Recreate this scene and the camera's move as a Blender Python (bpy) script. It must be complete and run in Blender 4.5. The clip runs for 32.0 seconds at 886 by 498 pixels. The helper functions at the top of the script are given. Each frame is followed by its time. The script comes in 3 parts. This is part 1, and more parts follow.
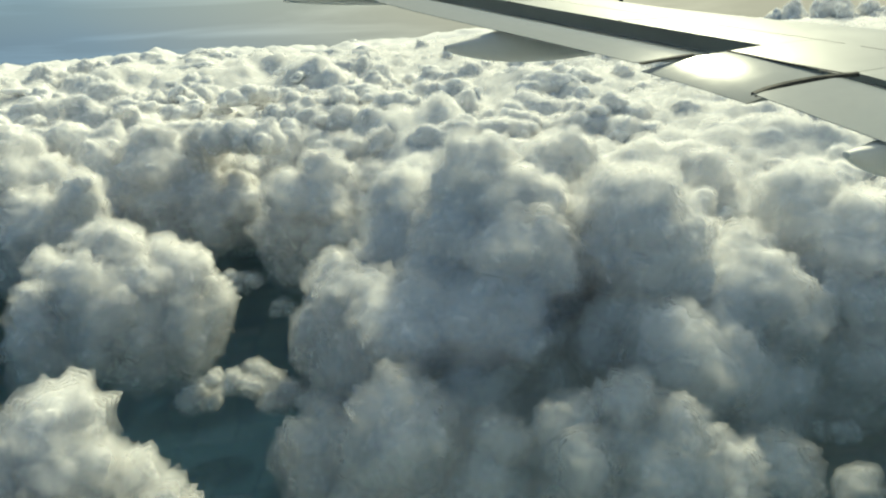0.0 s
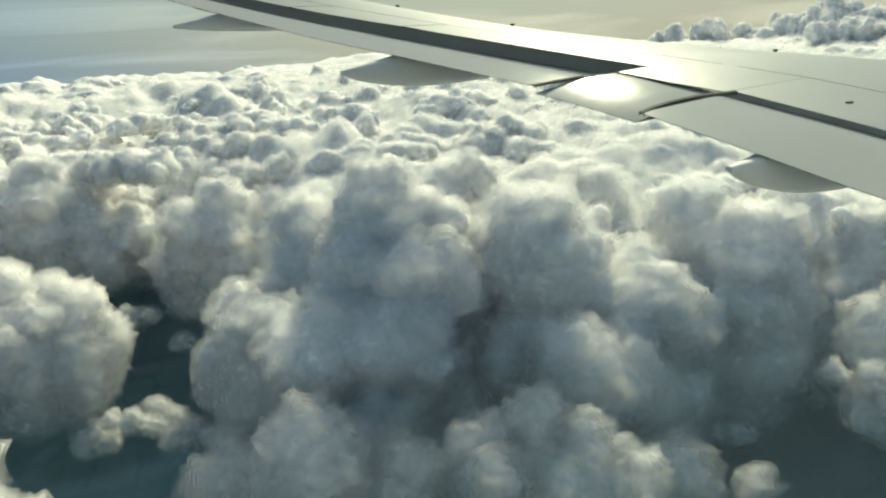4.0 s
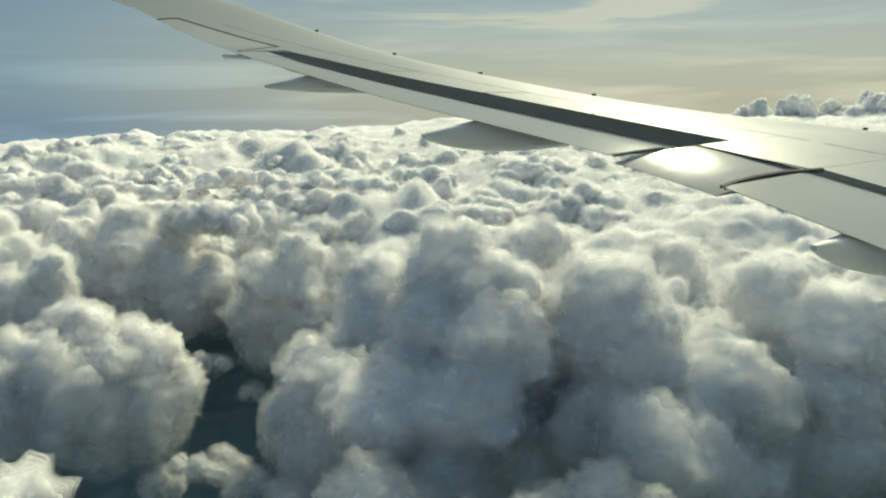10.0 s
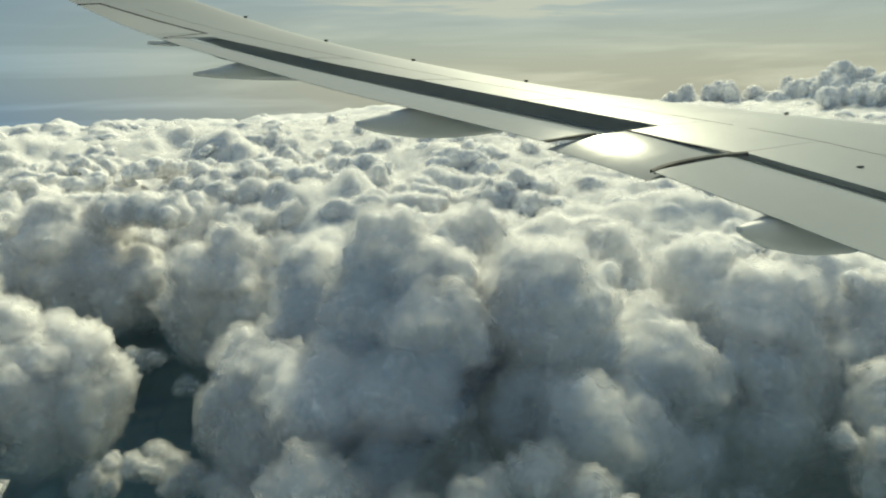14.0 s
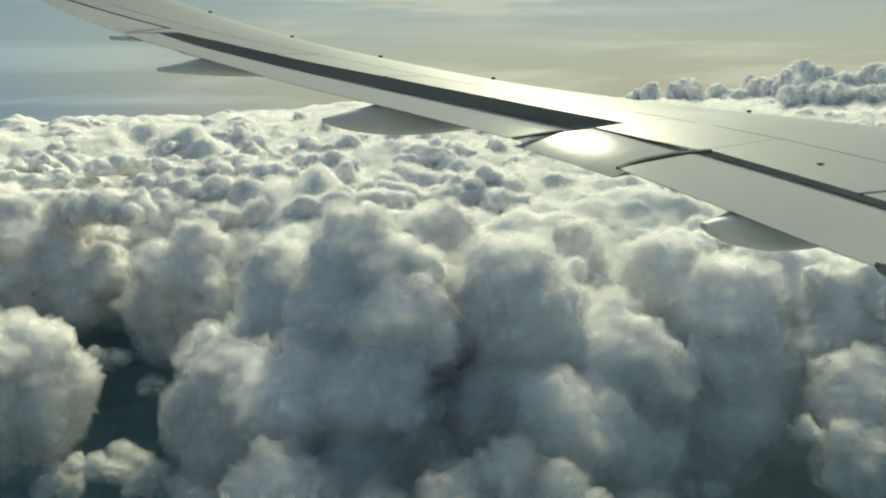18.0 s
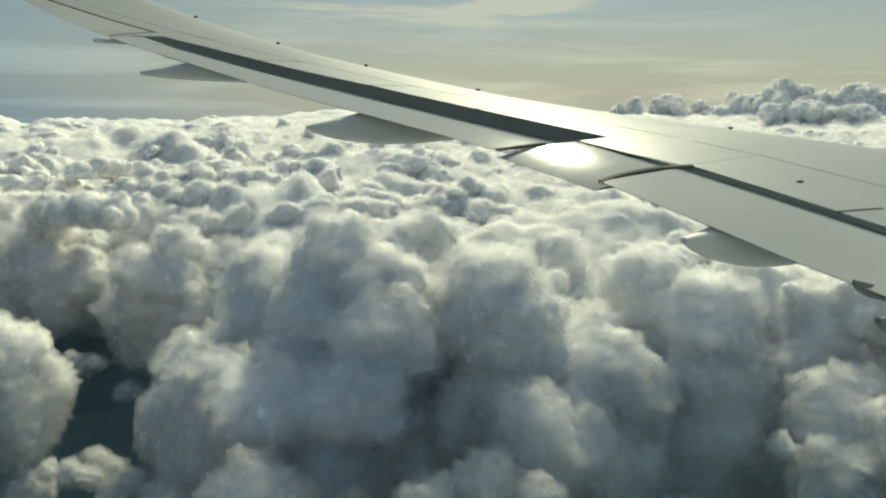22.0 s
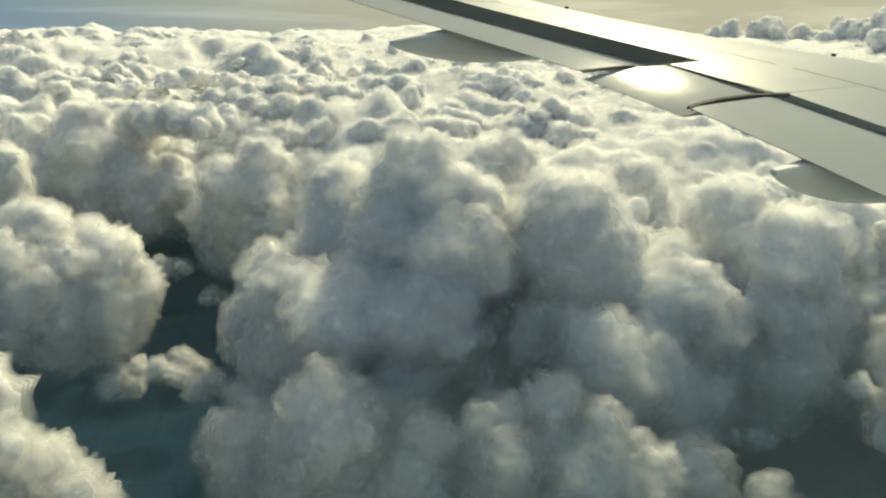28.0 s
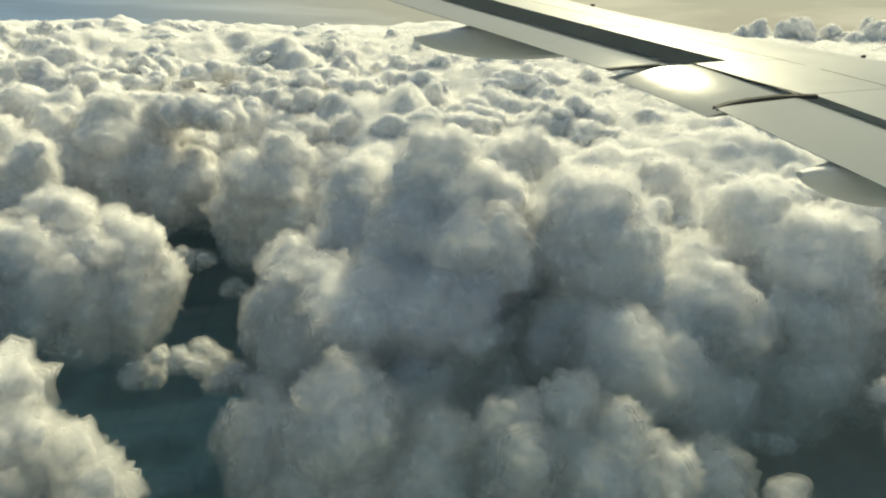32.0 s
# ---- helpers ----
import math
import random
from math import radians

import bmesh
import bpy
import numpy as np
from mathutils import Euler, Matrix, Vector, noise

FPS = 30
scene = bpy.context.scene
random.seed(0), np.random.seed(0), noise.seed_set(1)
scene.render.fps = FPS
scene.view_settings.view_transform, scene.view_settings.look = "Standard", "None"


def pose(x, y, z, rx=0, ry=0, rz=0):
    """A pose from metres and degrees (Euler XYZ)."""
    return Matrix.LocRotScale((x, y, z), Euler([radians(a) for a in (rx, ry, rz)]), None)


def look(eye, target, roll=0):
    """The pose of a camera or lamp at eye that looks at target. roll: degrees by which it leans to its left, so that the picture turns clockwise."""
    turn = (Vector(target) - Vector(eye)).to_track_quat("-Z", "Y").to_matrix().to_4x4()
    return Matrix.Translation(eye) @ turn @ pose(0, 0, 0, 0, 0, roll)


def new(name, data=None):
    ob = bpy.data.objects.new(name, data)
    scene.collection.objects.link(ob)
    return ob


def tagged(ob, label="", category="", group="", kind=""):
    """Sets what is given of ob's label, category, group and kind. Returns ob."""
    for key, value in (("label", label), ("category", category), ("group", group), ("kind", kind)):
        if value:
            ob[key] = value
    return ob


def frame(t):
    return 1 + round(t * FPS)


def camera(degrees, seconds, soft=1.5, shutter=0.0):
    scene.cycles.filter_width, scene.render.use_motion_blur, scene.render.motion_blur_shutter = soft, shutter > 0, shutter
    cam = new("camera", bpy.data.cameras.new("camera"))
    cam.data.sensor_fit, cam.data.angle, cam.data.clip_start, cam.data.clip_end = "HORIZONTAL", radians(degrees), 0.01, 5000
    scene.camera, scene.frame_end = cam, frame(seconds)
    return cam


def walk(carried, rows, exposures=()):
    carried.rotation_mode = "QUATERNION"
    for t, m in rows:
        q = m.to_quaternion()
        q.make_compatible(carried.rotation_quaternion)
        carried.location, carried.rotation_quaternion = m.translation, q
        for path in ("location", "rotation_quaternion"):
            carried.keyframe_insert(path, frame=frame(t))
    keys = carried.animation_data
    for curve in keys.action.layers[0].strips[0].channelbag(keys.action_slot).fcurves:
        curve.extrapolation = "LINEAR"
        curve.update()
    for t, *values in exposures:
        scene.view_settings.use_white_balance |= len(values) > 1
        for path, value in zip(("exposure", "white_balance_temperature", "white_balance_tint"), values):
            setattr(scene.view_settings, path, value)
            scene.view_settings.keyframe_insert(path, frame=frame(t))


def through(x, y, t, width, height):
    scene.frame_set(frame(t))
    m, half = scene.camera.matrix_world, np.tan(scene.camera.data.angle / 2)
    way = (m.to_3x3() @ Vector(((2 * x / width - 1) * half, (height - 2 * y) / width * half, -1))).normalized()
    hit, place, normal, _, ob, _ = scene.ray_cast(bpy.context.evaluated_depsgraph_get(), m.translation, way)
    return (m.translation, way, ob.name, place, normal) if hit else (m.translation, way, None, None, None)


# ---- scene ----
# An airliner's wing over a sea of cumulus. x is the way of flight, y outboard, z up; the eye is at the cabin window.
ALT = 900.0
cam = camera(56.4, 32.0, soft=2.2)
scene.cycles.transparent_max_bounces = 48
# seconds, degrees: tilt from straight down, lean, turn
ROWS = [
    (0, 74.43, 3.01, 8.64), (0.5, 74.42, 2.87, 8.11), (1, 74.25, 2.86, 8.10), (1.5, 74.37, 3.31, 6.74),
    (2, 74.78, 3.70, 3.61), (2.5, 74.88, 3.58, 2.27), (3, 75.34, 4.21, 1.79), (3.5, 75.57, 3.90, 1.69),
    (5.5, 75.68, 3.00, 1.74), (6, 75.58, 3.02, 1.97), (6.5, 75.12, 2.67, 2.16), (7, 75.10, 2.42, 2.19),
    (7.5, 73.95, 1.25, 4.96), (8, 72.97, 2.01, 8.14), (8.5, 73.60, 2.15, 7.76), (9, 80.03, 2.88, 7.82),
    (9.5, 81.40, 1.96, 7.23), (10, 80.27, 1.66, 7.13), (10.5, 79.99, 1.26, 7.61), (11, 79.68, 0.76, 7.97),
    (11.5, 79.21, 0.62, 8.12), (12, 79.39, 1.47, 5.67), (12.5, 79.43, 1.77, 3.16), (13, 79.40, 1.83, 2.53),
    (13.5, 79.34, 1.90, 2.54), (14, 79.26, 1.93, 2.59), (14.5, 79.24, 2.00, 2.66), (15, 79.26, 2.13, 1.98),
    (15.5, 79.31, 2.00, 1.22), (17.5, 78.73, 1.89, 0.76), (18, 78.98, 1.70, 0.36), (18.5, 78.99, 1.66, 0.06),
    (19, 78.90, 1.40, -0.00), (19.5, 78.83, 1.43, -0.14), (20, 78.70, 1.47, -0.36), (20.5, 78.75, 1.21, -0.52),
    (21, 78.90, 1.21, -0.67), (21.5, 78.87, 1.01, -0.61), (22, 79.65, 0.43, -0.67), (22.5, 80.74, -0.27, -0.85),
    (23, 80.86, -0.91, -0.57), (23.5, 81.31, -0.60, -1.19), (24, 81.39, -1.05, -1.50), (24.5, 81.28, -1.48, -1.18),
    (26.5, 74.26, -0.81, 4.94), (27, 74.29, -0.61, 4.75), (27.5, 74.27, -0.89, 4.90), (28, 74.15, -0.81, 5.10),
    (28.5, 74.07, -1.10, 5.03), (29, 74.15, -1.08, 5.39), (29.5, 74.27, -1.14, 5.54), (30, 74.26, -1.03, 5.55),
    (30.5, 74.52, -0.39, 5.48), (31, 74.47, -0.63, 5.47), (31.5, 74.54, -0.80, 5.61), (32, 73.87, -1.46, 6.78),
]
walk(cam, [(t, pose(0, 0, ALT, a, b, c - 28.0)) for t, a, b, c in ROWS], exposures=[(0.0, 0.15, 6450, -8), (8.0, 0.13, 6450, -7), (9.0, 0.05, 6450, -7), (24.5, -0.03, 6450, -7), (27.0, 0.12, 7000, -6), (32.0, 0.12, 7050, -5)])

# ---- world, sun ----
SUN_AZ, SUN_EL = 40.0, 37.0
scene.world = bpy.data.worlds.new("world")
scene.world.use_nodes = True
wt = scene.world.node_tree
wt.nodes.clear()


def node(tree, kind, links=(), **values):
    """A node with its settings; links: input name or index -> socket or value."""
    n = tree.nodes.new(kind)
    for k, v in values.items():
        setattr(n, k, v)
    for k, v in dict(links).items():
        if isinstance(v, bpy.types.NodeSocket):
            tree.links.new(v, n.inputs[k])
        else:
            n.inputs[k].default_value = v
    return n


def ramp(tree, fac, stops):
    n = node(tree, "ShaderNodeValToRGB", {0: fac})
    e = n.color_ramp.elements
    e[0].position, e[0].color = stops[0][0], (*stops[0][1], 1)
    e[1].position, e[1].color = stops[-1][0], (*stops[-1][1], 1)
    for p, c in stops[1:-1]:
        k = e.new(p)
        k.color = (*c, 1)
    return n.outputs[0]


def grey(v):
    return (v, v, v)


sky = node(wt, "ShaderNodeTexSky", sky_type="NISHITA", sun_disc=False, sun_elevation=radians(SUN_EL), sun_rotation=radians(SUN_AZ), altitude=2500.0, air_density=1.0, dust_density=1.2)
way = node(wt, "ShaderNodeTexCoord").outputs["Generated"]
xyz = node(wt, "ShaderNodeSeparateXYZ", {0: way})
# high thin cloud: streaks stretched along the horizon
streak = node(wt, "ShaderNodeMapping", {0: way, 3: (1.8, 1.8, 20.0)})
veil = node(wt, "ShaderNodeTexNoise", {0: streak.outputs[0], "Scale": 1.6, "Detail": 6.0, "Roughness": 0.55, "Distortion": 0.5})
thick = ramp(wt, veil.outputs[0], [(0.46, grey(0.0)), (0.64, grey(0.8))])
# the thick cover overhead, out of view, is added for fill light
low = ramp(wt, xyz.outputs["Z"], [(0.0, grey(0.95)), (0.05, grey(0.70)), (0.12, grey(0.38)), (0.3, grey(0.42)), (0.65, grey(0.85))])
cover = node(wt, "ShaderNodeMath", {0: thick, 1: low}, operation="MAXIMUM")
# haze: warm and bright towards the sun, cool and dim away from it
towards = node(wt, "ShaderNodeVectorMath", {0: way, 1: (math.sin(radians(SUN_AZ)) * math.cos(radians(SUN_EL)), math.cos(radians(SUN_AZ)) * math.cos(radians(SUN_EL)), math.sin(radians(SUN_EL)))}, operation="DOT_PRODUCT")
near_sun = node(wt, "ShaderNodeMapRange", {0: towards.outputs["Value"], 1: -1.0, 2: 1.0}).outputs[0]
# the first two stops, behind the eye, are set as fill light
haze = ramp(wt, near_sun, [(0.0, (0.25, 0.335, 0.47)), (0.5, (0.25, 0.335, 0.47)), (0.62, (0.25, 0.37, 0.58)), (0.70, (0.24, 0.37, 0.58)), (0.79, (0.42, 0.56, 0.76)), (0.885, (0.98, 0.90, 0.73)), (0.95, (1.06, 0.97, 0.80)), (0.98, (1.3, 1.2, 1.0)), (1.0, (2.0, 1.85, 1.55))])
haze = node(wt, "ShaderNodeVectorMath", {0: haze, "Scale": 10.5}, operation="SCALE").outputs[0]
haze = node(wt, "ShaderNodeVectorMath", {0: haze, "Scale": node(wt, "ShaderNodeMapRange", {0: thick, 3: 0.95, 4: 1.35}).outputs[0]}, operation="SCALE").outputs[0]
# lifts the unseen sky overhead for more fill
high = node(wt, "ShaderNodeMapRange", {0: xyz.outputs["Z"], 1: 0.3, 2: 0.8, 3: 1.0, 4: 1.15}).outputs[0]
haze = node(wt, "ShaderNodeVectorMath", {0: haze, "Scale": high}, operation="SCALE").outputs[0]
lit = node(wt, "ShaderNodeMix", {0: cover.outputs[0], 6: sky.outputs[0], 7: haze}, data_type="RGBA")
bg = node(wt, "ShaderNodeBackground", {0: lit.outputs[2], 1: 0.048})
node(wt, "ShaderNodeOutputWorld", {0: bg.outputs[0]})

sun = new("sun", bpy.data.lights.new("sun", "SUN"))
sun.data.energy, sun.data.angle, sun.data.color = 5.0, radians(1.0), (1.0, 0.885, 0.66)
sa, se = radians(SUN_AZ), radians(SUN_EL)
TO_SUN = Vector((math.sin(sa) * math.cos(se), math.cos(sa) * math.cos(se), math.sin(se)))
sun.matrix_world = look(TO_SUN * 50 + Vector((0, 0, ALT)), (0, 0, ALT))


# ---- materials ----
def material(name, base, rough=0.6, metal=0.0, scale=1.0, vary=0.12, bump=0.0, coat=0.0, spec=0.5, fine=14.0, each=0.0):
    """A surface with broad stains, fine grain and a little relief; scale: features a metre."""
    m = bpy.data.materials.new(name)
    m.use_nodes = True
    t = m.node_tree
    b = t.nodes["Principled BSDF"]
    where = node(t, "ShaderNodeTexCoord").outputs["Object"]
    broad = node(t, "ShaderNodeTexNoise", {0: where, "Scale": scale, "Detail": 4.0, "Roughness": 0.6}).outputs[0]
    grain = node(t, "ShaderNodeTexNoise", {0: where, "Scale": scale * fine, "Detail": 3.0, "Roughness": 0.6}).outputs[0]
    both = node(t, "ShaderNodeMix", {0: 0.35, 2: broad, 3: grain}, data_type="FLOAT").outputs[0]
    k = node(t, "ShaderNodeMapRange", {0: both, 1: 0.3, 2: 0.7, 3: 1 - vary, 4: 1 + vary}).outputs[0]
    if each:
        rnd = node(t, "ShaderNodeObjectInfo").outputs["Random"]
        f = node(t, "ShaderNodeMapRange", {0: rnd, 3: 1 - each, 4: 1 + each}).outputs[0]
        k = node(t, "ShaderNodeMath", {0: k, 1: f}, operation="MULTIPLY").outputs[0]
    c = node(t, "ShaderNodeVectorMath", {0: (*base[:3],), "Scale": k}, operation="SCALE").outputs[0]
    t.links.new(c, b.inputs["Base Color"])
    r = node(t, "ShaderNodeMapRange", {0: both, 1: 0.3, 2: 0.7, 3: rough * 0.85, 4: min(1, rough * 1.15)}).outputs[0]
    t.links.new(r, b.inputs["Roughness"])
    b.inputs["Metallic"].default_value = metal
    b.inputs["Coat Weight"].default_value = coat
    b.inputs["Coat Roughness"].default_value = 0.1
    b.inputs["Specular IOR Level"].default_value = spec
    if bump:
        n = node(t, "ShaderNodeBump", {"Strength": 0.5, "Distance": bump, "Height": grain}).outputs[0]
        t.links.new(n, b.inputs["Normal"])
    return m


def cloud_material(name, tint, depth):
    """Light wanders through it before it leaves: a soft white body."""
    m = bpy.data.materials.new(name)
    m.use_nodes = True
    t = m.node_tree
    b = t.nodes["Principled BSDF"]
    where = node(t, "ShaderNodeTexCoord").outputs["Object"]
    n1 = node(t, "ShaderNodeTexNoise", {0: where, "Scale": 0.03, "Detail": 5.0, "Roughness": 0.6}).outputs[0]
    c = ramp(t, n1, [(0.3, tuple(v * 0.95 for v in tint)), (0.7, tint)])
    t.links.new(c, b.inputs["Base Color"])
    b.inputs["Roughness"].default_value = 1.0
    b.inputs["Specular IOR Level"].default_value = 0.0
    b.inputs["Subsurface Weight"].default_value = 1.0
    b.inputs["Subsurface Radius"].default_value = (1.0, 1.0, 1.0)
    b.inputs["Subsurface Scale"].default_value = depth
    return m


WHITE = material("wing_paint", (0.315, 0.34, 0.36), 0.36, 0.0, 0.35, 0.06, 0.0, 0.0, 0.09)
FLAP = material("flap_paint", (0.33, 0.355, 0.37), 0.11, 0.0, 0.5, 0.05, 0.0, 0.0, 0.40)
GREY = material("fairing_paint", (0.62, 0.63, 0.63), 0.6, 0.0, 0.6, 0.06, spec=0.25)
# fairing paint darkened: the underside's shade is put into the colour
HINGE_SHADE = material("hinge_shade_paint", (0.13, 0.14, 0.14), 0.6, 0.0, 2.0, 0.1, spec=0.2)
SEAL = material("rubber_seal", (0.045, 0.048, 0.05), 0.8, 0.0, 3.0, 0.2, spec=0.15)
CLOUD = cloud_material("cloud", (0.86, 0.86, 0.86), 18.0)
GREAT = cloud_material("great_cloud", (0.86, 0.86, 0.86), 26.0)


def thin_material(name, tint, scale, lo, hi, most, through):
    """A thin ragged layer: vapour or a haze tint where the noise is dense, nothing between."""
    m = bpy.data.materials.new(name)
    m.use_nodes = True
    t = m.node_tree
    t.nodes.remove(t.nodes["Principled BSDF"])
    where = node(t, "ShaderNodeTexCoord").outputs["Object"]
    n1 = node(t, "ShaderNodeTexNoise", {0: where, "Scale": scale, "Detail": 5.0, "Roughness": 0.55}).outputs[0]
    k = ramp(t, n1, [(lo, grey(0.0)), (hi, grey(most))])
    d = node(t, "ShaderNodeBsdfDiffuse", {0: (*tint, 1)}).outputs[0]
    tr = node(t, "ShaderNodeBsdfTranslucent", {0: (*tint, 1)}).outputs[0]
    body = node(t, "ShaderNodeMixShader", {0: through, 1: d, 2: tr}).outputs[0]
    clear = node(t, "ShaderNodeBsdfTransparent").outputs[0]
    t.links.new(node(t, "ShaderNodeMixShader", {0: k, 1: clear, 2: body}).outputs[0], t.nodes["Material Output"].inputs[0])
    return m


VEILS = [thin_material("vapour", (0.95, 0.95, 0.95), 0.022, 0.30, 0.70, most, 0.5) for most in (0.64, 0.55, 0.46, 0.38, 0.30)]
# blue tint in thin sheets imitates the air's haze over the land
HAZE_TINT = thin_material("haze", (0.16, 0.38, 0.62), 0.002, 0.0, 0.9, 0.46, 0.5)
# dark blue tint painted as shade, dims the clouds' lower flanks
MIST_SHADE = thin_material("mist_shade", (0.09, 0.15, 0.20), 0.004, 0.2, 0.8, 0.17, 0.5)
# milky blue tint in the pane imitates veiling haze and lifts darks
PANE = thin_material("veil_tint_acrylic", (0.60, 0.78, 0.92), 9.0, 0.1, 0.9, 0.052, 0.7)
HULL = material("cabin_paint", (0.78, 0.78, 0.77), 0.3, 0.0, 0.5, 0.04)


# ---- mesh helpers ----
def empty(name, label, category, group="", kind=""):
    e = new(name)
    e.empty_display_size = 0.3
    return tagged(e, label, category, group, kind)


def mesh_object(name, verts, faces, mat, smooth=True):
    me = bpy.data.meshes.new(name)
    verts = np.asarray(verts, np.float32)
    me.vertices.add(len(verts))
    me.vertices.foreach_set("co", verts.ravel())
    faces = np.asarray(faces, np.int32)
    n, k = faces.shape
    me.loops.add(n * k)
    me.loops.foreach_set("vertex_index", faces.ravel())
    me.polygons.add(n)
    me.polygons.foreach_set("loop_start", np.arange(0, n * k, k, dtype=np.int32))
    me.polygons.foreach_set("loop_total", np.full(n, k, np.int32))
    me.polygons.foreach_set("use_smooth", np.full(n, smooth))
    me.materials.append(mat)
    me.update(calc_edges=True)
    me.validate()
    return new(name, me)


def part(name, shape, mat, parent, label="", smooth=True):
    """One mesh object under a thing or a part; shape: (verts, faces) or a bmesh."""
    if isinstance(shape, bmesh.types.BMesh):
        me = bpy.data.meshes.new(name)
        shape.to_mesh(me)
        shape.free()
        me.materials.append(mat)
        for p in me.polygons:
            p.use_smooth = smooth
        ob = new(name, me)
    else:
        ob = mesh_object(name, shape[0], shape[1], mat, smooth)
    ob.data.set_sharp_from_angle(angle=radians(28))
    ob.parent = parent
    if label:
        ob["label"] = label
    return ob


def grid_faces(rows, cols, close=False):
    a = np.arange(rows * cols).reshape(rows, cols)
    if close:
        a = np.concatenate([a, a[:, :1]], 1)
    return np.stack([a[:-1, :-1].ravel(), a[1:, :-1].ravel(), a[1:, 1:].ravel(), a[:-1, 1:].ravel()], 1)


# ---- the wing ----
SPAN_Y = [-1, 0.3, 5.2, 6.6, 8.05, 9.15, 12.02, 13.8, 16.13, 18.2, 19.9, 21.4, 23.5, 24.6, 26, 28]
SPAN_Z = [-3.05, -2.72, -1.76, -1.385, -1.04, -0.76, -0.17, 0.19, 0.74, 1.24, 1.72, 2.22, 2.97, 3.44, 4.05, 5.0]


def te_z(y):
    """Height of the trailing edge over the span, smoothed."""
    return sum(np.interp(np.asarray(y, float) + o, SPAN_Y, SPAN_Z) for o in (-0.6, -0.3, 0.0, 0.3, 0.6)) / 5


def te_x(y):
    y = np.asarray(y, float)
    return np.where(y < 8.05, 6.62 + 0.2 * (8.05 - y), np.where(y < 22.4, 10 - 0.42 * y, 0.592 - 0.62 * (y - 22.4)))


def le_x(y):
    y = np.asarray(y, float)
    return np.where(y < 23, 19.6 - 0.7 * y, 3.5 - 1.0 * (y - 23))


def soft_te(y):
    """The trailing edge with its bends rounded off, for the run of the skin."""
    return sum(te_x(np.asarray(y, float) + o) for o in np.linspace(-1.6, 1.6, 9)) / 9


def thick_at(x, t=0.11):
    x = np.clip(x, 0, 1)
    return 5 * t * (0.2969 * np.sqrt(x) - 0.126 * x - 0.3516 * x**2 + 0.2843 * x**3 - 0.1036 * x**4)


def upper(y, c):
    """Height of the wing's upper face at span y, c metres ahead of the trailing edge."""
    y, c = np.asarray(y, float), np.asarray(c, float)
    back = soft_te(y)
    chord = le_x(y) - back
    u = np.clip((te_x(y) + c - back) / chord, 0, 1)
    twist = np.polyval([0.00104644, -0.03319196, 0.16201813], y)
    return te_z(y) + twist * u * chord + thick_at(1 - u) * chord


def lower(y, c):
    chord = le_x(y) - te_x(y)
    u = np.clip(np.asarray(c, float) / chord, 0, 1)
    return upper(y, c) - 2 * thick_at(1 - u) * chord - 0.012


def hinge(y):
    """Where the moving surfaces end, metres ahead of the trailing edge."""
    return np.interp(y, [0, 8.1, 8.12, 9.5, 9.52, 13.8, 15.3, 17.4, 18.44, 18.75, 21.56], [1.62, 1.55, 1.36, 1.33, 1.98, 1.96, 1.62, 1.33, 1.09, 1.18, 0.5])


MOVING = [(0.6, 8.06), (8.12, 9.49), (9.56, 18.36), (18.74, 21.55)]


def box_end(y):
    """Where the wing box ends; flaps, spoilers and fixed panels lie behind it."""
    return np.interp(y, [0, 13.8, 18.4, 22.0, 28.0], [2.9, 2.9, 1.9, 0.9, 0.4])


plane = empty("airplane", "white airliner with its long grey wing reaching out over the clouds", "airplane")
plane.location = (0, 0, ALT)


def skin():
    ys = np.arange(0.2, 28.01, 0.2)
    n = 30
    s = (1 - np.cos(np.linspace(0, np.pi, n))) / 2
    rows = []
    for y in ys:
        chord = le_x(y) - te_x(y)
        a = box_end(y)
        c = a + (chord - a) * s
        up = np.stack([te_x(y) + c, np.full(n, y), upper(y, c)], 1)
        dn = np.stack([te_x(y) + c, np.full(n, y), lower(y, c)], 1)[::-1][1:]
        rows.append(np.concatenate([up, dn]))
    v = np.concatenate(rows)
    return v, grid_faces(len(ys), 2 * n - 1, True)


def hull(r=2.95, mid=(-2.83, -0.75)):
    """The cabin's outer wall, a tube along the way of flight, open at the one window."""
    xs = np.array([-24, -20, -16, -12, -8, -4, -2, -1, -0.5, -0.15, 0.15, 0.5, 1, 2, 4, 6, 8, 12, 16, 20, 24.0])
    lo, hi = math.asin((-0.24 - mid[1]) / r), math.asin((0.24 - mid[1]) / r)
    an = np.concatenate([[lo, (lo + hi) / 2, hi], np.linspace(hi, lo + 2 * math.pi, 60)[1:-1]])
    v = np.array([(x, mid[0] + r * math.cos(a), mid[1] + r * math.sin(a)) for x in xs for a in an])
    f = grid_faces(len(xs), len(an), True)
    c = v[f].mean(1)
    return v, f[~((abs(c[:, 0]) < 0.1) & (abs(c[:, 2]) < 0.2) & (c[:, 1] > mid[0]))]


part("fuselage", hull(), HULL, plane, "plain white cabin wall with a window opening")


def pane(r=2.935, mid=(-2.83, -0.75)):
    """The window's outer sheet, bent with the wall."""
    lo, hi = math.asin((-0.26 - mid[1]) / r), math.asin((0.26 - mid[1]) / r)
    xs, an = np.linspace(-0.17, 0.17, 5), np.linspace(lo, hi, 9)
    v = [(x, mid[0] + r * math.cos(a), mid[1] + r * math.sin(a)) for x in xs for a in an]
    return v, grid_faces(5, 9)


part("window_pane", pane(), PANE, plane, "clear window pane with a bluish veil tint that lifts darks")
part("wing_skin", skin(), WHITE, plane, "smooth pale grey wing skin with a satin sheen")


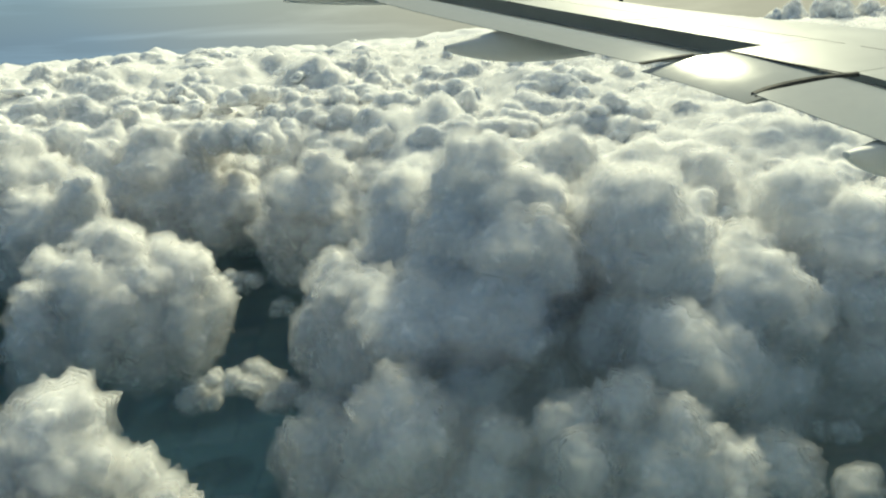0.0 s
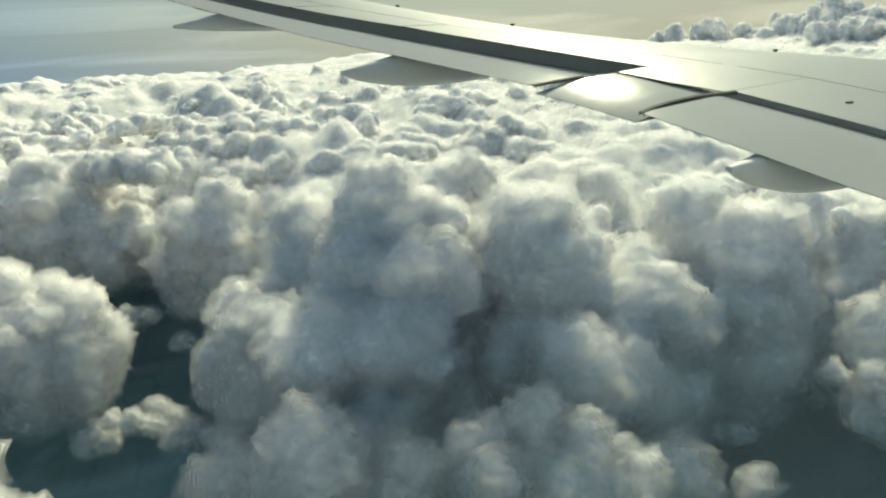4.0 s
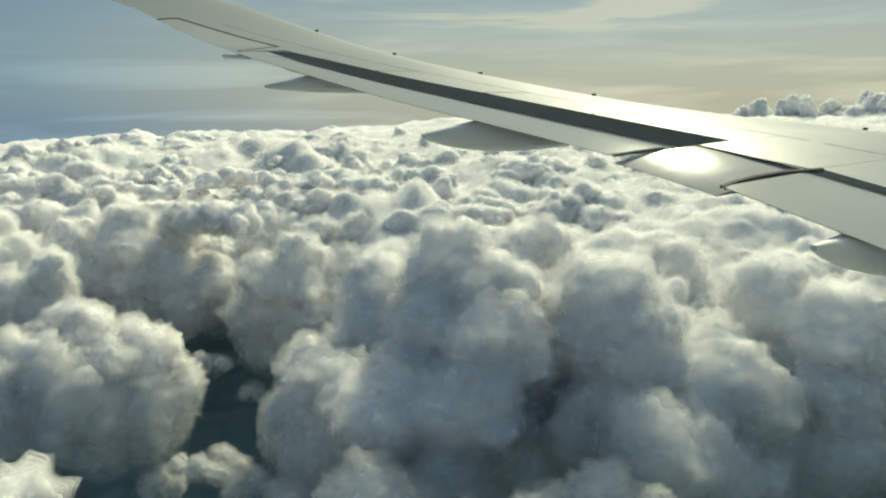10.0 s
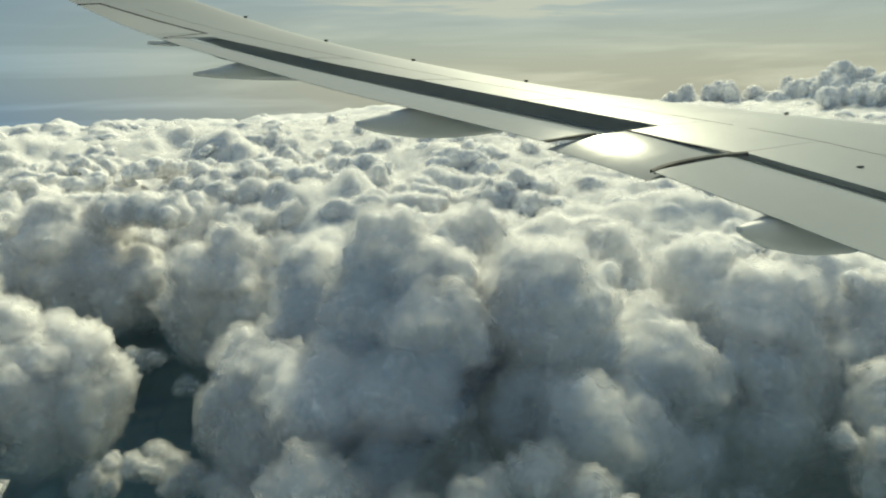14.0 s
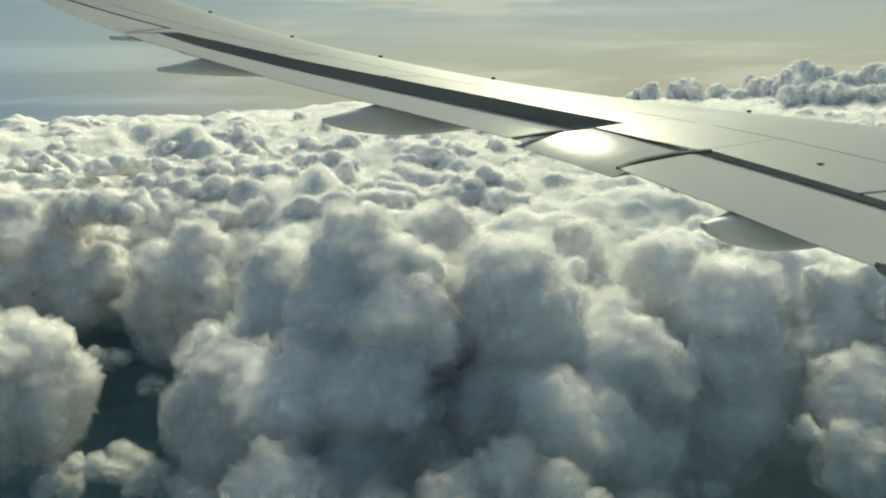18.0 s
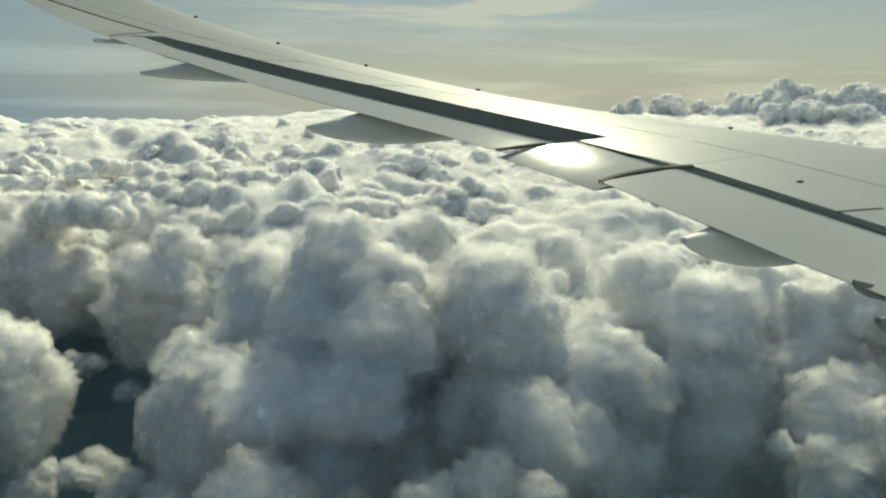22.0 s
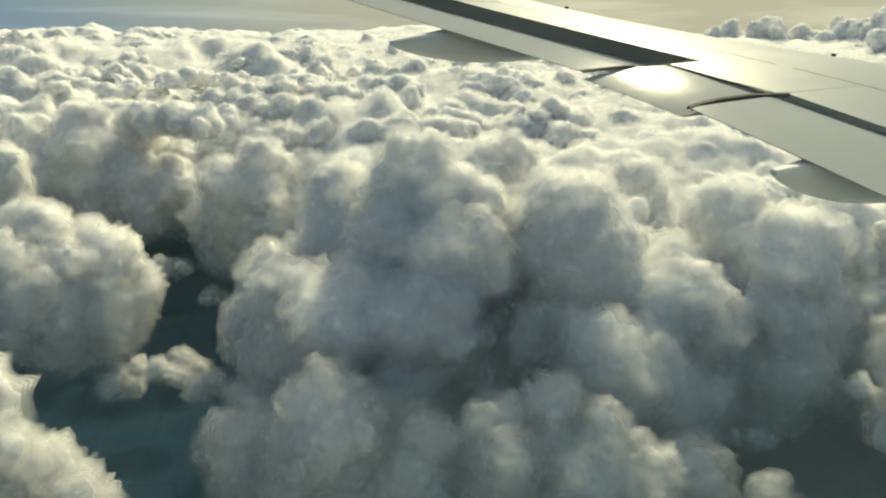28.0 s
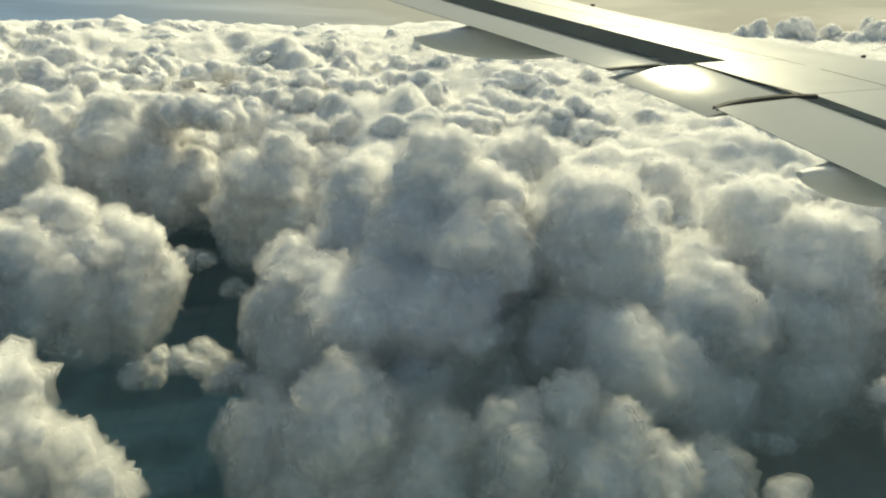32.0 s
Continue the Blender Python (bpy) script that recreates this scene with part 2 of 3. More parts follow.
def slab(y0, y1, front, back, drop, thin, n=40, k=14):
    """A movable surface from its front line to its back line (metres ahead of the trailing edge), sunk by drop(u) below the wing's upper face."""
    ys = np.linspace(y0, y1, n)
    rows = []
    for y in ys:
        c = np.linspace(float(front(y)), float(back(y)), k)
        u = np.linspace(1, 0, k)
        up = upper(y, np.maximum(c, 0)) - drop(u, y)
        dn = up - thin * (0.04 + u * 0.96)
        top = np.stack([te_x(y) + c, np.full(k, y), up], 1)
        bot = np.stack([te_x(y) + c, np.full(k, y), dn], 1)[::-1]
        rows.append(np.concatenate([top, bot]))
    v = np.concatenate(rows)
    f = grid_faces(n, 2 * k, True)
    caps = []
    for r in (0, n - 1):
        b = r * 2 * k
        for i in range(k - 1):
            q = [b + i, b + i + 1, b + 2 * k - 2 - i, b + 2 * k - 1 - i]
            caps.append(q if r else q[::-1])
    return v, np.concatenate([f, np.array(caps)])


def flap_drop(depth, start):
    def drop(u, y):
        w = np.clip((u - start) / (1 - start), 0, 1)
        return 0.004 + depth * w * w * (3 - 2 * w)
    return drop


part("outboard_flap", slab(9.57, 18.34, lambda y: hinge(y) + 0.15, lambda y: 0.0, flap_drop(0.24, 0.34), 0.22, 60), FLAP, plane, "long outboard flap set a little below the spoilers")
part("inboard_flap", slab(0.6, 8.05, lambda y: hinge(y) + 0.15, lambda y: 0.0, flap_drop(0.12, 0.70), 0.24, 40), FLAP, plane, "broad inboard flap")
part("flaperon", slab(8.12, 9.48, lambda y: hinge(y) - 0.012, lambda y: 0.0, lambda u, y: 0.004 + 0.085 * (u - 1.02) ** 2 + 0.016 * (y - 9.8) ** 2, 0.2, 24, 20), FLAP, plane, "short flaperon with the sun's glint on it")
part("aileron", slab(18.78, 21.52, lambda y: hinge(y) - 0.014, lambda y: 0.0, flap_drop(0.0, 0.9), 0.1, 20), FLAP, plane, "slim outer aileron")

# spoilers and fixed panels between the wing box and the moving surfaces
level = lambda u, y: 0.0 * u
for a, b in ((0.2, 4.56), (4.57, 8.085), (8.095, 9.54), (9.55, 11.75), (11.76, 13.9), (13.91, 16.1), (16.11, 18.36)):
    name = "spoiler" if a > 9.5 or 0.3 < a < 8 else "fixed_panel"
    part(name, slab(a, b, box_end, hinge, level, 0.05, 24, 8), WHITE, plane, "flat spoiler panel" if name == "spoiler" else "")
part("fixed_panel", slab(18.37, 18.755, box_end, lambda y: 0.0, level, 0.06, 8, 10), WHITE, plane)
part("fixed_panel", slab(18.765, 21.555, box_end, hinge, level, 0.05, 20, 6), WHITE, plane)
part("wing_tip", slab(21.56, 28.0, box_end, lambda y: 0.0, level, 0.05, 30, 8), WHITE, plane, "swept-back upturned wing tip")


def tube(points, radius, seg=8):
    pts = [Vector(p) for p in points]
    rows = []
    for i, p in enumerate(pts):
        d = (pts[min(i + 1, len(pts) - 1)] - pts[max(i - 1, 0)]).normalized()
        s = d.cross(Vector((0, 0, 1)))
        s = s.normalized() if s.length > 1e-4 else Vector((1, 0, 0))
        w = s.cross(d)
        r = radius[i] if isinstance(radius, (list, tuple)) else radius
        rows.append([p + (s * math.cos(a) + w * math.sin(a)) * r for a in np.linspace(0, 2 * math.pi, seg, endpoint=False)])
    v = np.array([[*q] for r in rows for q in r])
    return v, grid_faces(len(rows), seg, True)


def seam(name, line, width, label="", lift=0.006, deep=0.025):
    """A dark rubber strip that lies along a line of (span, ahead) on the wing."""
    p = np.array(line, float)
    t = np.linspace(0, len(p) - 1, 8 * len(p))
    ys, cs = np.interp(t, range(len(p)), p[:, 0]), np.interp(t, range(len(p)), p[:, 1])
    x, z = te_x(ys) + cs, upper(ys, cs) + lift
    d = np.gradient(np.stack([x, ys], 1), axis=0)
    d /= np.linalg.norm(d, axis=1)[:, None]
    n = np.stack([-d[:, 1], d[:, 0]], 1) * width / 2
    rows = []
    for sgn, up in ((-1, -deep), (-1, 0.0), (1, 0.0), (1, -deep)):
        q = np.stack([x + sgn * n[:, 0], ys + sgn * n[:, 1]], 1)
        rows.append(np.concatenate([q, (upper(q[:, 1], np.maximum(q[:, 0] - te_x(q[:, 1]), 0)) + lift + up)[:, None]], 1))
    v = np.stack(rows, 1).reshape(-1, 3)
    return part(name, (v, grid_faces(len(t), 4)), SEAL, plane, label)


seam("seal_strip", [(8.05, 0.0), (8.12, 0.3), (8.15, 0.6), (8.16, 1.04), (8.1, 1.4), (8.07, 1.58)], 0.055, "dark curved rubber seal", deep=0.045)
seam("seal_strip", [(9.5, 0.0), (9.53, 0.4), (9.54, 0.85)], 0.05, "dark rubber seal")
seam("seal_strip", [(8.1, 1.42), (8.75, 1.34), (9.5, 1.34)], 0.03)
seam("seal_strip", [(18.72, 1.2), (20.2, 0.85), (21.58, 0.5)], 0.04)
seam("seal_strip", [(21.58, 0.5), (21.58, 0.0)], 0.035)
seam("seal_strip", [(18.4, 0.1), (18.6, 0.7), (18.75, 1.2)], 0.03)
seam("skin_joint", [(5.97, 2.1), (6.14, 1.55)], 0.03)


for y in (11.755, 13.905, 16.105):
    seam("skin_joint", [(y, float(hinge(y))), (y, float(hinge(y)) + 0.5), (y, float(box_end(y)))], 0.012, lift=0.003)
seam("skin_joint", [(y, float(box_end(y)) + 0.01) for y in np.linspace(1.0, 9.0, 9)], 0.005, lift=0.003)
seam("skin_joint", [(y, float(box_end(y)) + 0.01) for y in np.linspace(9.2, 21.0, 13)], 0.004, lift=0.003)
seam("skin_joint", [(24.0, 0.0), (24.05, 0.8), (24.1, 1.6)], 0.012, lift=0.003)


def canoe(y, nose, tail, depth, width, n=28, seg=18, sink=0.05):
    """A flap track fairing: a slim boat under the wing, from its tail (behind) to its nose (ahead)."""
    tx, tz = tail
    nx, nz = nose
    rows = []
    for s in np.linspace(0, 1, n):
        x = tx + (nx - tx) * s
        keel = tz + (nz - tz) * s - depth * math.sin(math.pi * min(1, s * 1.05) ** 0.75)
        c = x - float(te_x(y))
        roof = float(upper(y, max(c, 0.0))) - sink - 0.3 * min(1.0, max(0.0, (c - 0.4) / 0.8)) if c > 0.25 else float(np.interp(c, [tx - float(te_x(y)), 0.25], [tz + 0.06, float(upper(y, 0.25)) - sink]))
        roof = max(roof, keel + 0.03)
        w = width * max(0.06, math.sin(math.pi * s)) ** 0.6
        mid, half = (roof + keel) / 2, (roof - keel) / 2
        rows.append([(x, y + w / 2 * math.copysign(abs(math.cos(a)) ** 0.7, math.cos(a)), mid + half * math.copysign(abs(math.sin(a)) ** 0.8, math.sin(a))) for a in np.linspace(0, 2 * math.pi, seg, endpoint=False)])
    v = np.array(rows).reshape(-1, 3)
    v = np.concatenate([v, [v[:seg].mean(0), v[-seg:].mean(0)]])
    f = grid_faces(n, seg, True)
    ends = [[n * seg, (i + 1) % seg, i, i] for i in range(seg)] + [[n * seg + 1, (n - 1) * seg + i, (n - 1) * seg + (i + 1) % seg, (n - 1) * seg + (i + 1) % seg] for i in range(seg)]
    return v, f, ends


def fairing(y, nose, tail, depth, width, label, paint=None):
    v, f, ends = canoe(y, nose, tail, depth, width)
    bm = bmesh.new()
    vs = [bm.verts.new(p) for p in v]
    for q in [*f.tolist(), *[e[:3] for e in ends]]:
        bm.faces.new([vs[i] for i in q])
    bmesh.ops.recalc_face_normals(bm, faces=bm.faces)
    return part("flap_fairing", bm, paint or GREY, plane, label)


fairing(16.15, (5.2, 0.30), (2.55, 0.46), 0.04, 0.42, "slim pointed flap track fairing")
fairing(12.05, (7.6, -0.62), (4.24, -0.45), 0.20, 0.50, "pointed flap track fairing")
fairing(6.55, (9.2, -1.95), (6.57, -1.58), 0.22, 0.55, "deep grey flap track fairing")

# hinge covers, with shade under the wing painted into their colour
fairing(4.9, (8.3, -2.05), (7.15, -1.80), 0.10, 0.22, "small flap hinge cover coloured dark for shade", HINGE_SHADE)
fairing(4.2, (8.6, -2.30), (6.49, -1.92), 0.16, 0.36, "flap hinge cover coloured dark for shade", HINGE_SHADE)

# small lugs along the crest
for y, c in ((20.92, 3.45), (18.74, 3.85), (16.62, 4.2), (14.28, 4.6), (10.08, 5.3)):
    bm = bmesh.new()
    bmesh.ops.create_cube(bm, size=1.0)
    bmesh.ops.bevel(bm, geom=bm.edges[:], offset=0.15, segments=2, affect="EDGES")
    bmesh.ops.transform(bm, matrix=Matrix.Translation((float(te_x(y)) + c, y, float(upper(y, c)) + 0.02)) @ Matrix.Diagonal((0.09, 0.03, 0.045, 1)), verts=bm.verts)
    part("lug", bm, SEAL, plane, "small dark lug")
bm = bmesh.new()
bmesh.ops.create_cube(bm, size=1.0)
bmesh.ops.bevel(bm, geom=bm.edges[:], offset=0.2, segments=2, affect="EDGES")
bmesh.ops.transform(bm, matrix=Matrix.Translation((9.01, 7.03, float(upper(7.03, 2.18)) + 0.005)) @ Matrix.Diagonal((0.10, 0.06, 0.02, 1)), verts=bm.verts)
part("lug", bm, SEAL, plane, "small dark lug")

# fuel mast behind the aileron
part("fuel_mast", tube([(2.03, 18.2, 1.19), (2.08, 18.2, 1.19), (2.5, 18.2, 1.17), (2.9, 18.2, 1.16)], [0.035, 0.05, 0.05, 0.05]), GREY, plane, "short grey fuel mast")


# ---- clouds ----
class Noise:
    """Smooth gradient noise in space, for many points at once."""

    def __init__(self, seed):
        r = np.random.RandomState(seed)
        self.p = np.tile(r.permutation(256), 3)
        g = r.normal(size=(256, 3))
        self.g = g / np.linalg.norm(g, axis=1)[:, None]

    def __call__(self, q):
        i = np.floor(q).astype(np.int64)
        f = q - i
        w = f * f * f * (f * (f * 6 - 15) + 10)
        i &= 255
        out = 0
        for dx in (0, 1):
            for dy in (0, 1):
                for dz in (0, 1):
                    h = self.p[self.p[self.p[i[:, 0] + dx] + i[:, 1] + dy] + i[:, 2] + dz] & 255
                    d = f - (dx, dy, dz)
                    k = (w[:, 0] if dx else 1 - w[:, 0]) * (w[:, 1] if dy else 1 - w[:, 1]) * (w[:, 2] if dz else 1 - w[:, 2])
                    out = out + k * (self.g[h] * d).sum(1)
        return out * 1.6


PN = Noise(7)


def billow(q, octaves=4, gain=0.5, soft=0.012):
    """Rounded heaps with creases between them, about 0 to 1."""
    s, a, n = 0, 1.0, 0
    for o in range(octaves):
        s = s + a * (np.sqrt(PN(q * 2.0**o + 17.3 * o) ** 2 + soft) - 0.05)
        n += a
        a *= gain
    return s / n * 2.0


def ball(level):
    bm = bmesh.new()
    bmesh.ops.create_icosphere(bm, subdivisions=level, radius=1.0)
    v = np.array([p.co[:] for p in bm.verts])
    f = np.array([[q.index for q in p.verts] for p in bm.faces])
    bm.free()
    return v, f


BALLS = {k: ball(k) for k in (2, 3, 4)}


def bulges(rng, parents, count, lo, hi, cut, rise=0.15):
    """Smaller balls that bulge from the faces of larger ones, most of them upwards; those that would lie hidden inside are left out."""
    P = np.array(parents)
    out = []
    for x, y, z, rad in parents:
        n = rng.poisson(count)
        if not n:
            continue
        d = rng.normal(size=(n, 3)) + (0, 0, rise)
        d /= np.linalg.norm(d, axis=1)[:, None]
        r2 = rad * rng.uniform(lo, hi, n)
        c = np.array([x, y, z]) + d * (rad * 1.02 - r2 * 0.38)[:, None]
        depth = (np.linalg.norm(c[:, None] - P[None, :, :3], axis=2) + 0.55 * r2[:, None] - P[None, :, 3]).min(1)
        ok = (depth > -0.02 * r2) & (c[:, 2] > cut)
        out += [(*p, q) for p, q in zip(c[ok], r2[ok])]
    return out


def heap(rng, r, h, towers, heads, long, fat=1.0):
    """Balls that make up a cumulus of half-width r (times long along its length) and height h: swelling towers, domes on them, and heads on the domes."""
    out = []
    for i in range(towers):
        a, d = rng.uniform(0, 2 * math.pi), math.sqrt(rng.uniform(0, 1)) if i else 0.0
        tx, ty = 0.8 * r * long * d * math.cos(a), 0.8 * r * d * math.sin(a)
        th = h * (1.0 if i == 0 else (1 - 0.35 * d * d) * rng.uniform(0.55, 1.0))
        rad = fat * r * rng.uniform(0.17, 0.36) * (1.1 if i == 0 else 1.0)
        z, lean = rad * 0.5, rng.normal(0, 0.16, 2) * r
        while z < th - rad * 0.6:
            f = z / max(th, 1)
            out.append((tx + lean[0] * f + rng.normal(0, 0.25) * rad, ty + lean[1] * f + rng.normal(0, 0.25) * rad, z, rad * (1.1 - 0.4 * f) * rng.uniform(0.8, 1.15)))
            z += rad * 0.5
        out.append((tx + lean[0], ty + lean[1], th - rad * 0.6, rad * 0.6))
    domes = bulges(rng, out, 2.6 * heads, 0.28, 0.62, 0.05 * h, 0.5)
    tops = bulges(rng, domes + [b for b in out if b[2] > 0.35 * h], 2.6 * heads, 0.26, 0.52, 0.2 * h, 0.4)
    return out + domes + tops


def remeshed(ob, voxel, rounds):
    """The skin of an object's mesh, and it is removed."""
    m = ob.modifiers.new("skin", "REMESH")
    m.mode, m.voxel_size = "VOXEL", voxel
    sm = ob.modifiers.new("soft", "SMOOTH")
    sm.factor, sm.iterations = 0.5, rounds
    me = bpy.data.meshes.new_from_object(ob.evaluated_get(bpy.context.evaluated_depsgraph_get()))
    bpy.data.objects.remove(ob)
    return me


def points_of(me):
    n = len(me.vertices)
    v, nr = np.empty(n * 3, np.float32), np.empty(n * 3, np.float32)
    me.vertices.foreach_get("co", v)
    me.vertices.foreach_get("normal", nr)
    return v.reshape(-1, 3).astype(float), nr.reshape(-1, 3).astype(float)


def finish(me, v, mat, name):
    me.vertices.foreach_set("co", v.astype(np.float32).ravel())
    me.polygons.foreach_set("use_smooth", np.ones(len(me.polygons), bool))
    me.materials.clear()
    me.materials.append(mat)
    me.name = name
    me.update()
    return me


def cloud_mesh(seed, r, h, voxel, towers=9, heads=4, long=1.3, flat=0.12, smooth=5, mat=None, shells=2, fat=1.0, haze=1.0):
    """One closed skin round a heap of balls, and thin ragged veils of vapour round it."""
    rng = np.random.RandomState(seed)
    V, Fc, base = [], [], 0
    for x, y, z, rad in heap(rng, r, h, towers, heads, long, fat):
        bv, bf = BALLS[4 if rad > voxel * 12 else 3 if rad > voxel * 4 else 2]
        V.append(bv * rad + (x, y, z))
        Fc.append(bf + base)
        base += len(bv)
    raw = mesh_object("raw", np.concatenate(V), np.concatenate(Fc), CLOUD)
    balls = raw.data
    me = remeshed(raw, voxel, smooth)
    bpy.data.meshes.remove(balls)
    v, nr = points_of(me)
    q = v + seed * 131.7
    L = r * 0.40
    # the whole heap is bent and drawn about, then fine heads are raised on its upper faces
    high = np.clip((v[:, 2] / h - 0.10) * 2.0, 0.1, 1) * np.clip(nr[:, 2] + 0.9, 0.25, 1)
    small = max(voxel * 5.0, L * 0.10)
    v += nr * ((billow(q / small + 5.1, 2, 0.45, 0.02) - 0.5) * small * 0.34 * high)[:, None]
    v += np.stack([PN(q / L + 11.3), PN(q / L + 23.9), 0.5 * PN(q / L + 37.1)], 1) * L * 0.30 + np.stack([PN(q / (L * 0.3) + 1.3), PN(q / (L * 0.3) + 3.9), PN(q / (L * 0.3) + 7.1)], 1) * L * 0.075
    lo = -flat * h * (0.3 + 0.7 * (PN(q / (r * 0.5)) * 0.5 + 0.5))
    v[:, 2] = np.where(v[:, 2] < lo, lo + (v[:, 2] - lo) * 0.25, v[:, 2])
    finish(me, v, mat or CLOUD, "cumulus_cloud")
    veils = []
    if shells:
        coarse = remeshed(new("coarse", me), voxel * 2.4, 1)
        cv, cn = points_of(coarse)
        cq = cv + seed * 57.3
        for k in range(shells):
            push = haze * (1.5 + 3.0 * k)
            rag = 0.9 + 0.7 * PN(cq / (L * 0.45) + 9.0) + 0.9 * (billow(cq / (L * 0.2) + 4.0, 2, 0.6) - 0.4)
            veil = coarse.copy()
            veils.append(finish(veil, cv + cn * (push * np.clip(rag, 0.15, 2.5))[:, None], VEILS[k], "veil"))
        bpy.data.meshes.remove(coarse)
    return me, veils, v[:, 2].max()


def put_cloud(me, veils, peak, az, dist, top, turn=0.0, size=1.0, tall=1.0, label="white heaped cumulus cloud with a grey shaded side", wide=1.0):
    """Stands a cloud in the direction az (degrees ahead of abeam), dist metres off, with its top at that height."""
    a = radians(az)
    ob = new("cumulus_cloud", me)
    ob.location = (math.sin(a) * dist, math.cos(a) * dist, top - peak * size * tall)
    ob.rotation_euler = (0, 0, radians(turn))
    ob.scale = (size * wide, size, size * tall)
    for veil in veils:
        f = new("veil", veil)
        f.parent = ob
        f["label"] = "thin ragged veil of vapour"
    return tagged(ob, label, "cloud", "cumulus clouds")


def deck_top(d):
    return ALT - np.interp(d, [600, 900, 1200, 1500, 2000, 2700, 3500, 4900], [400, 375, 330, 275, 215, 165, 125, 66])


# gaps in the layer: az, distance, half-width
HOLES = [(-10.0, 1250, 210), (-3.0, 900, 210), (33.0, 1000, 110), (20.0, 650, 230), (52.0, 1100, 330), (40.0, 850, 200), (-18.0, 850, 330), (2.0, 600, 200), (0.0, 1500, 420), (-14.0, 1500, 420), (6.0, 1350, 260)]


def sheet(az0, az1, step, name, near=600, rows=340, fringed=True):
    """The layer of cloud round the eye from az0 to az1, swelling into low domes, with gaps."""
    az = np.radians(np.arange(az0, az1 + step / 2, step))
    d = near * (4900 / near) ** np.linspace(0, 1, rows)
    A, D = np.meshgrid(az, d)
    x, y = np.sin(A) * D, np.cos(A) * D
    q = np.stack([x.ravel(), y.ravel(), np.zeros(x.size)], 1)
    D1 = D.ravel()
    close = np.clip((2400 - D1) / 1400, 0, 1)
    warp = np.stack([PN(q / 160 + 1.1), PN(q / 160 + 7.7), 0 * D1], 1) * 34
    big = billow((q + warp) / 430 + 3.3, 1)
    mid = billow((q + warp) / 150 + 9.1, 2, 0.45, 0.009)
    small = billow((q + warp * 0.5) / 55 + 1.7, 2, 0.5, 0.008)
    tiny = billow(q / 17 + 4.7, 2, 0.5)
    far = 1 - 0.6 * np.clip((D1 - 2600) / 1500, 0, 1)
    rough = np.clip((22 - np.degrees(A.ravel())) / 10, 0, 1) * np.clip((D1 - 1900) / 400, 0, 1)
    z = deck_top(D1) + rough * (45 * big + 28 * mid - 85) * (0.4 + 0.6 * far) - 60 * far - 35 * close + far * 42 * big + far * 30 * mid + far * 12 * small + 3.0 * close * tiny
    rough0 = np.clip((16 - np.degrees(A.ravel())) / 8, 0, 1)
    gap = PN(q / 420 + 8.8) + 0.35 * PN(q / 130 + 2.2)
    hole = 0.97 * np.clip((gap - 0.02) / 0.40, 0, 1) * np.clip((3500 - D1) / 600, 0, 1)
    rag = 60 * PN(q / 110 + 6.0) + 26 * PN(q / 34 + 3.0)
    hole = np.maximum(hole, np.clip((2020 - 170 * np.clip((np.degrees(A.ravel()) - 20) / 8, 0, 1) + 820 * rough0 + 160 * PN(q / 260 + 1.5) + rag - D1) / 450, 0, 1))
    for ha, hd, w in HOLES:
        e = np.hypot(q[:, 0] - math.sin(radians(ha)) * hd, q[:, 1] - math.cos(radians(ha)) * hd) + rag
        hole = np.maximum(hole, np.clip((w - e) / 90, 0, 1))
    z -= 55 * hole * hole * (1.6 - 0.6 * hole)
    f = grid_faces(len(d), len(az))
    keep = hole < 0.985
    g = f[keep[f].all(1)]
    v = np.stack([q[:, 0], q[:, 1], z], 1)
    used, back = np.unique(g, return_inverse=True)
    ob = mesh_object(name, v[used], back.reshape(g.shape), CLOUD)
    if fringed:
        f = grid_faces(len(d[::2]), len(az[::2]))
        pick = np.arange(A.size).reshape(A.shape)[::2, ::2].ravel()
        g = f[(hole[pick] < 0.95)[f].all(1) & (D1[pick] < 4300)[f].all(1)]
        used, back = np.unique(g, return_inverse=True)
        w = pick[used]
        rise = np.clip(0.9 + 0.7 * PN(q[w] / 60 + 41.0) + 0.9 * (billow(q[w] / 26 + 17.0, 2, 0.6) - 0.4), 0.15, 2.4)
        for k in range(3):
            up = rise * (2.0 + 3.5 * k) * (0.6 + D1[w] / 3500)
            veil = mesh_object("veil", v[w] + np.stack([0 * up, 0 * up, up], 1), back.reshape(g.shape), VEILS[k])
            veil.parent = ob
            veil["label"] = "thin ragged veil of vapour"
    return tagged(ob, "broken sea of white cloud reaching to the horizon", "cloud layer", kind="stuff")


sheet(-30, 80, 0.16, "cloud_deck")

sheet(80, 330, 2.0, "cloud_deck", 2600, 70, False)

def bounce_cloud_floor(radius, z, n=90):
    """An added, unseen cloud floor under the airplane, swelling into low domes; it bounces light up."""
    t = np.linspace(-radius, radius, n)
    x, y = (g.ravel() for g in np.meshgrid(t, t))
    q = np.stack([x, y, 0 * x], 1)
    v = np.stack([x, y, z + 40 * billow(q / 220 + 3.3, 2) + 14 * billow(q / 70 + 1.7, 2) - 60 * np.clip(np.hypot(x, y) / radius - 0.8, 0, 1) * 5], 1)
    f = grid_faces(n, n)
    return v, f[(np.hypot(x, y)[f] < radius).all(1)]


# out of view; added to brighten the wing's underside and the fairings
tagged(mesh_object("cloud_deck", *bounce_cloud_floor(520, 360), CLOUD), "unseen white cloud layer under the airplane, added to bounce light", "cloud layer", kind="stuff")

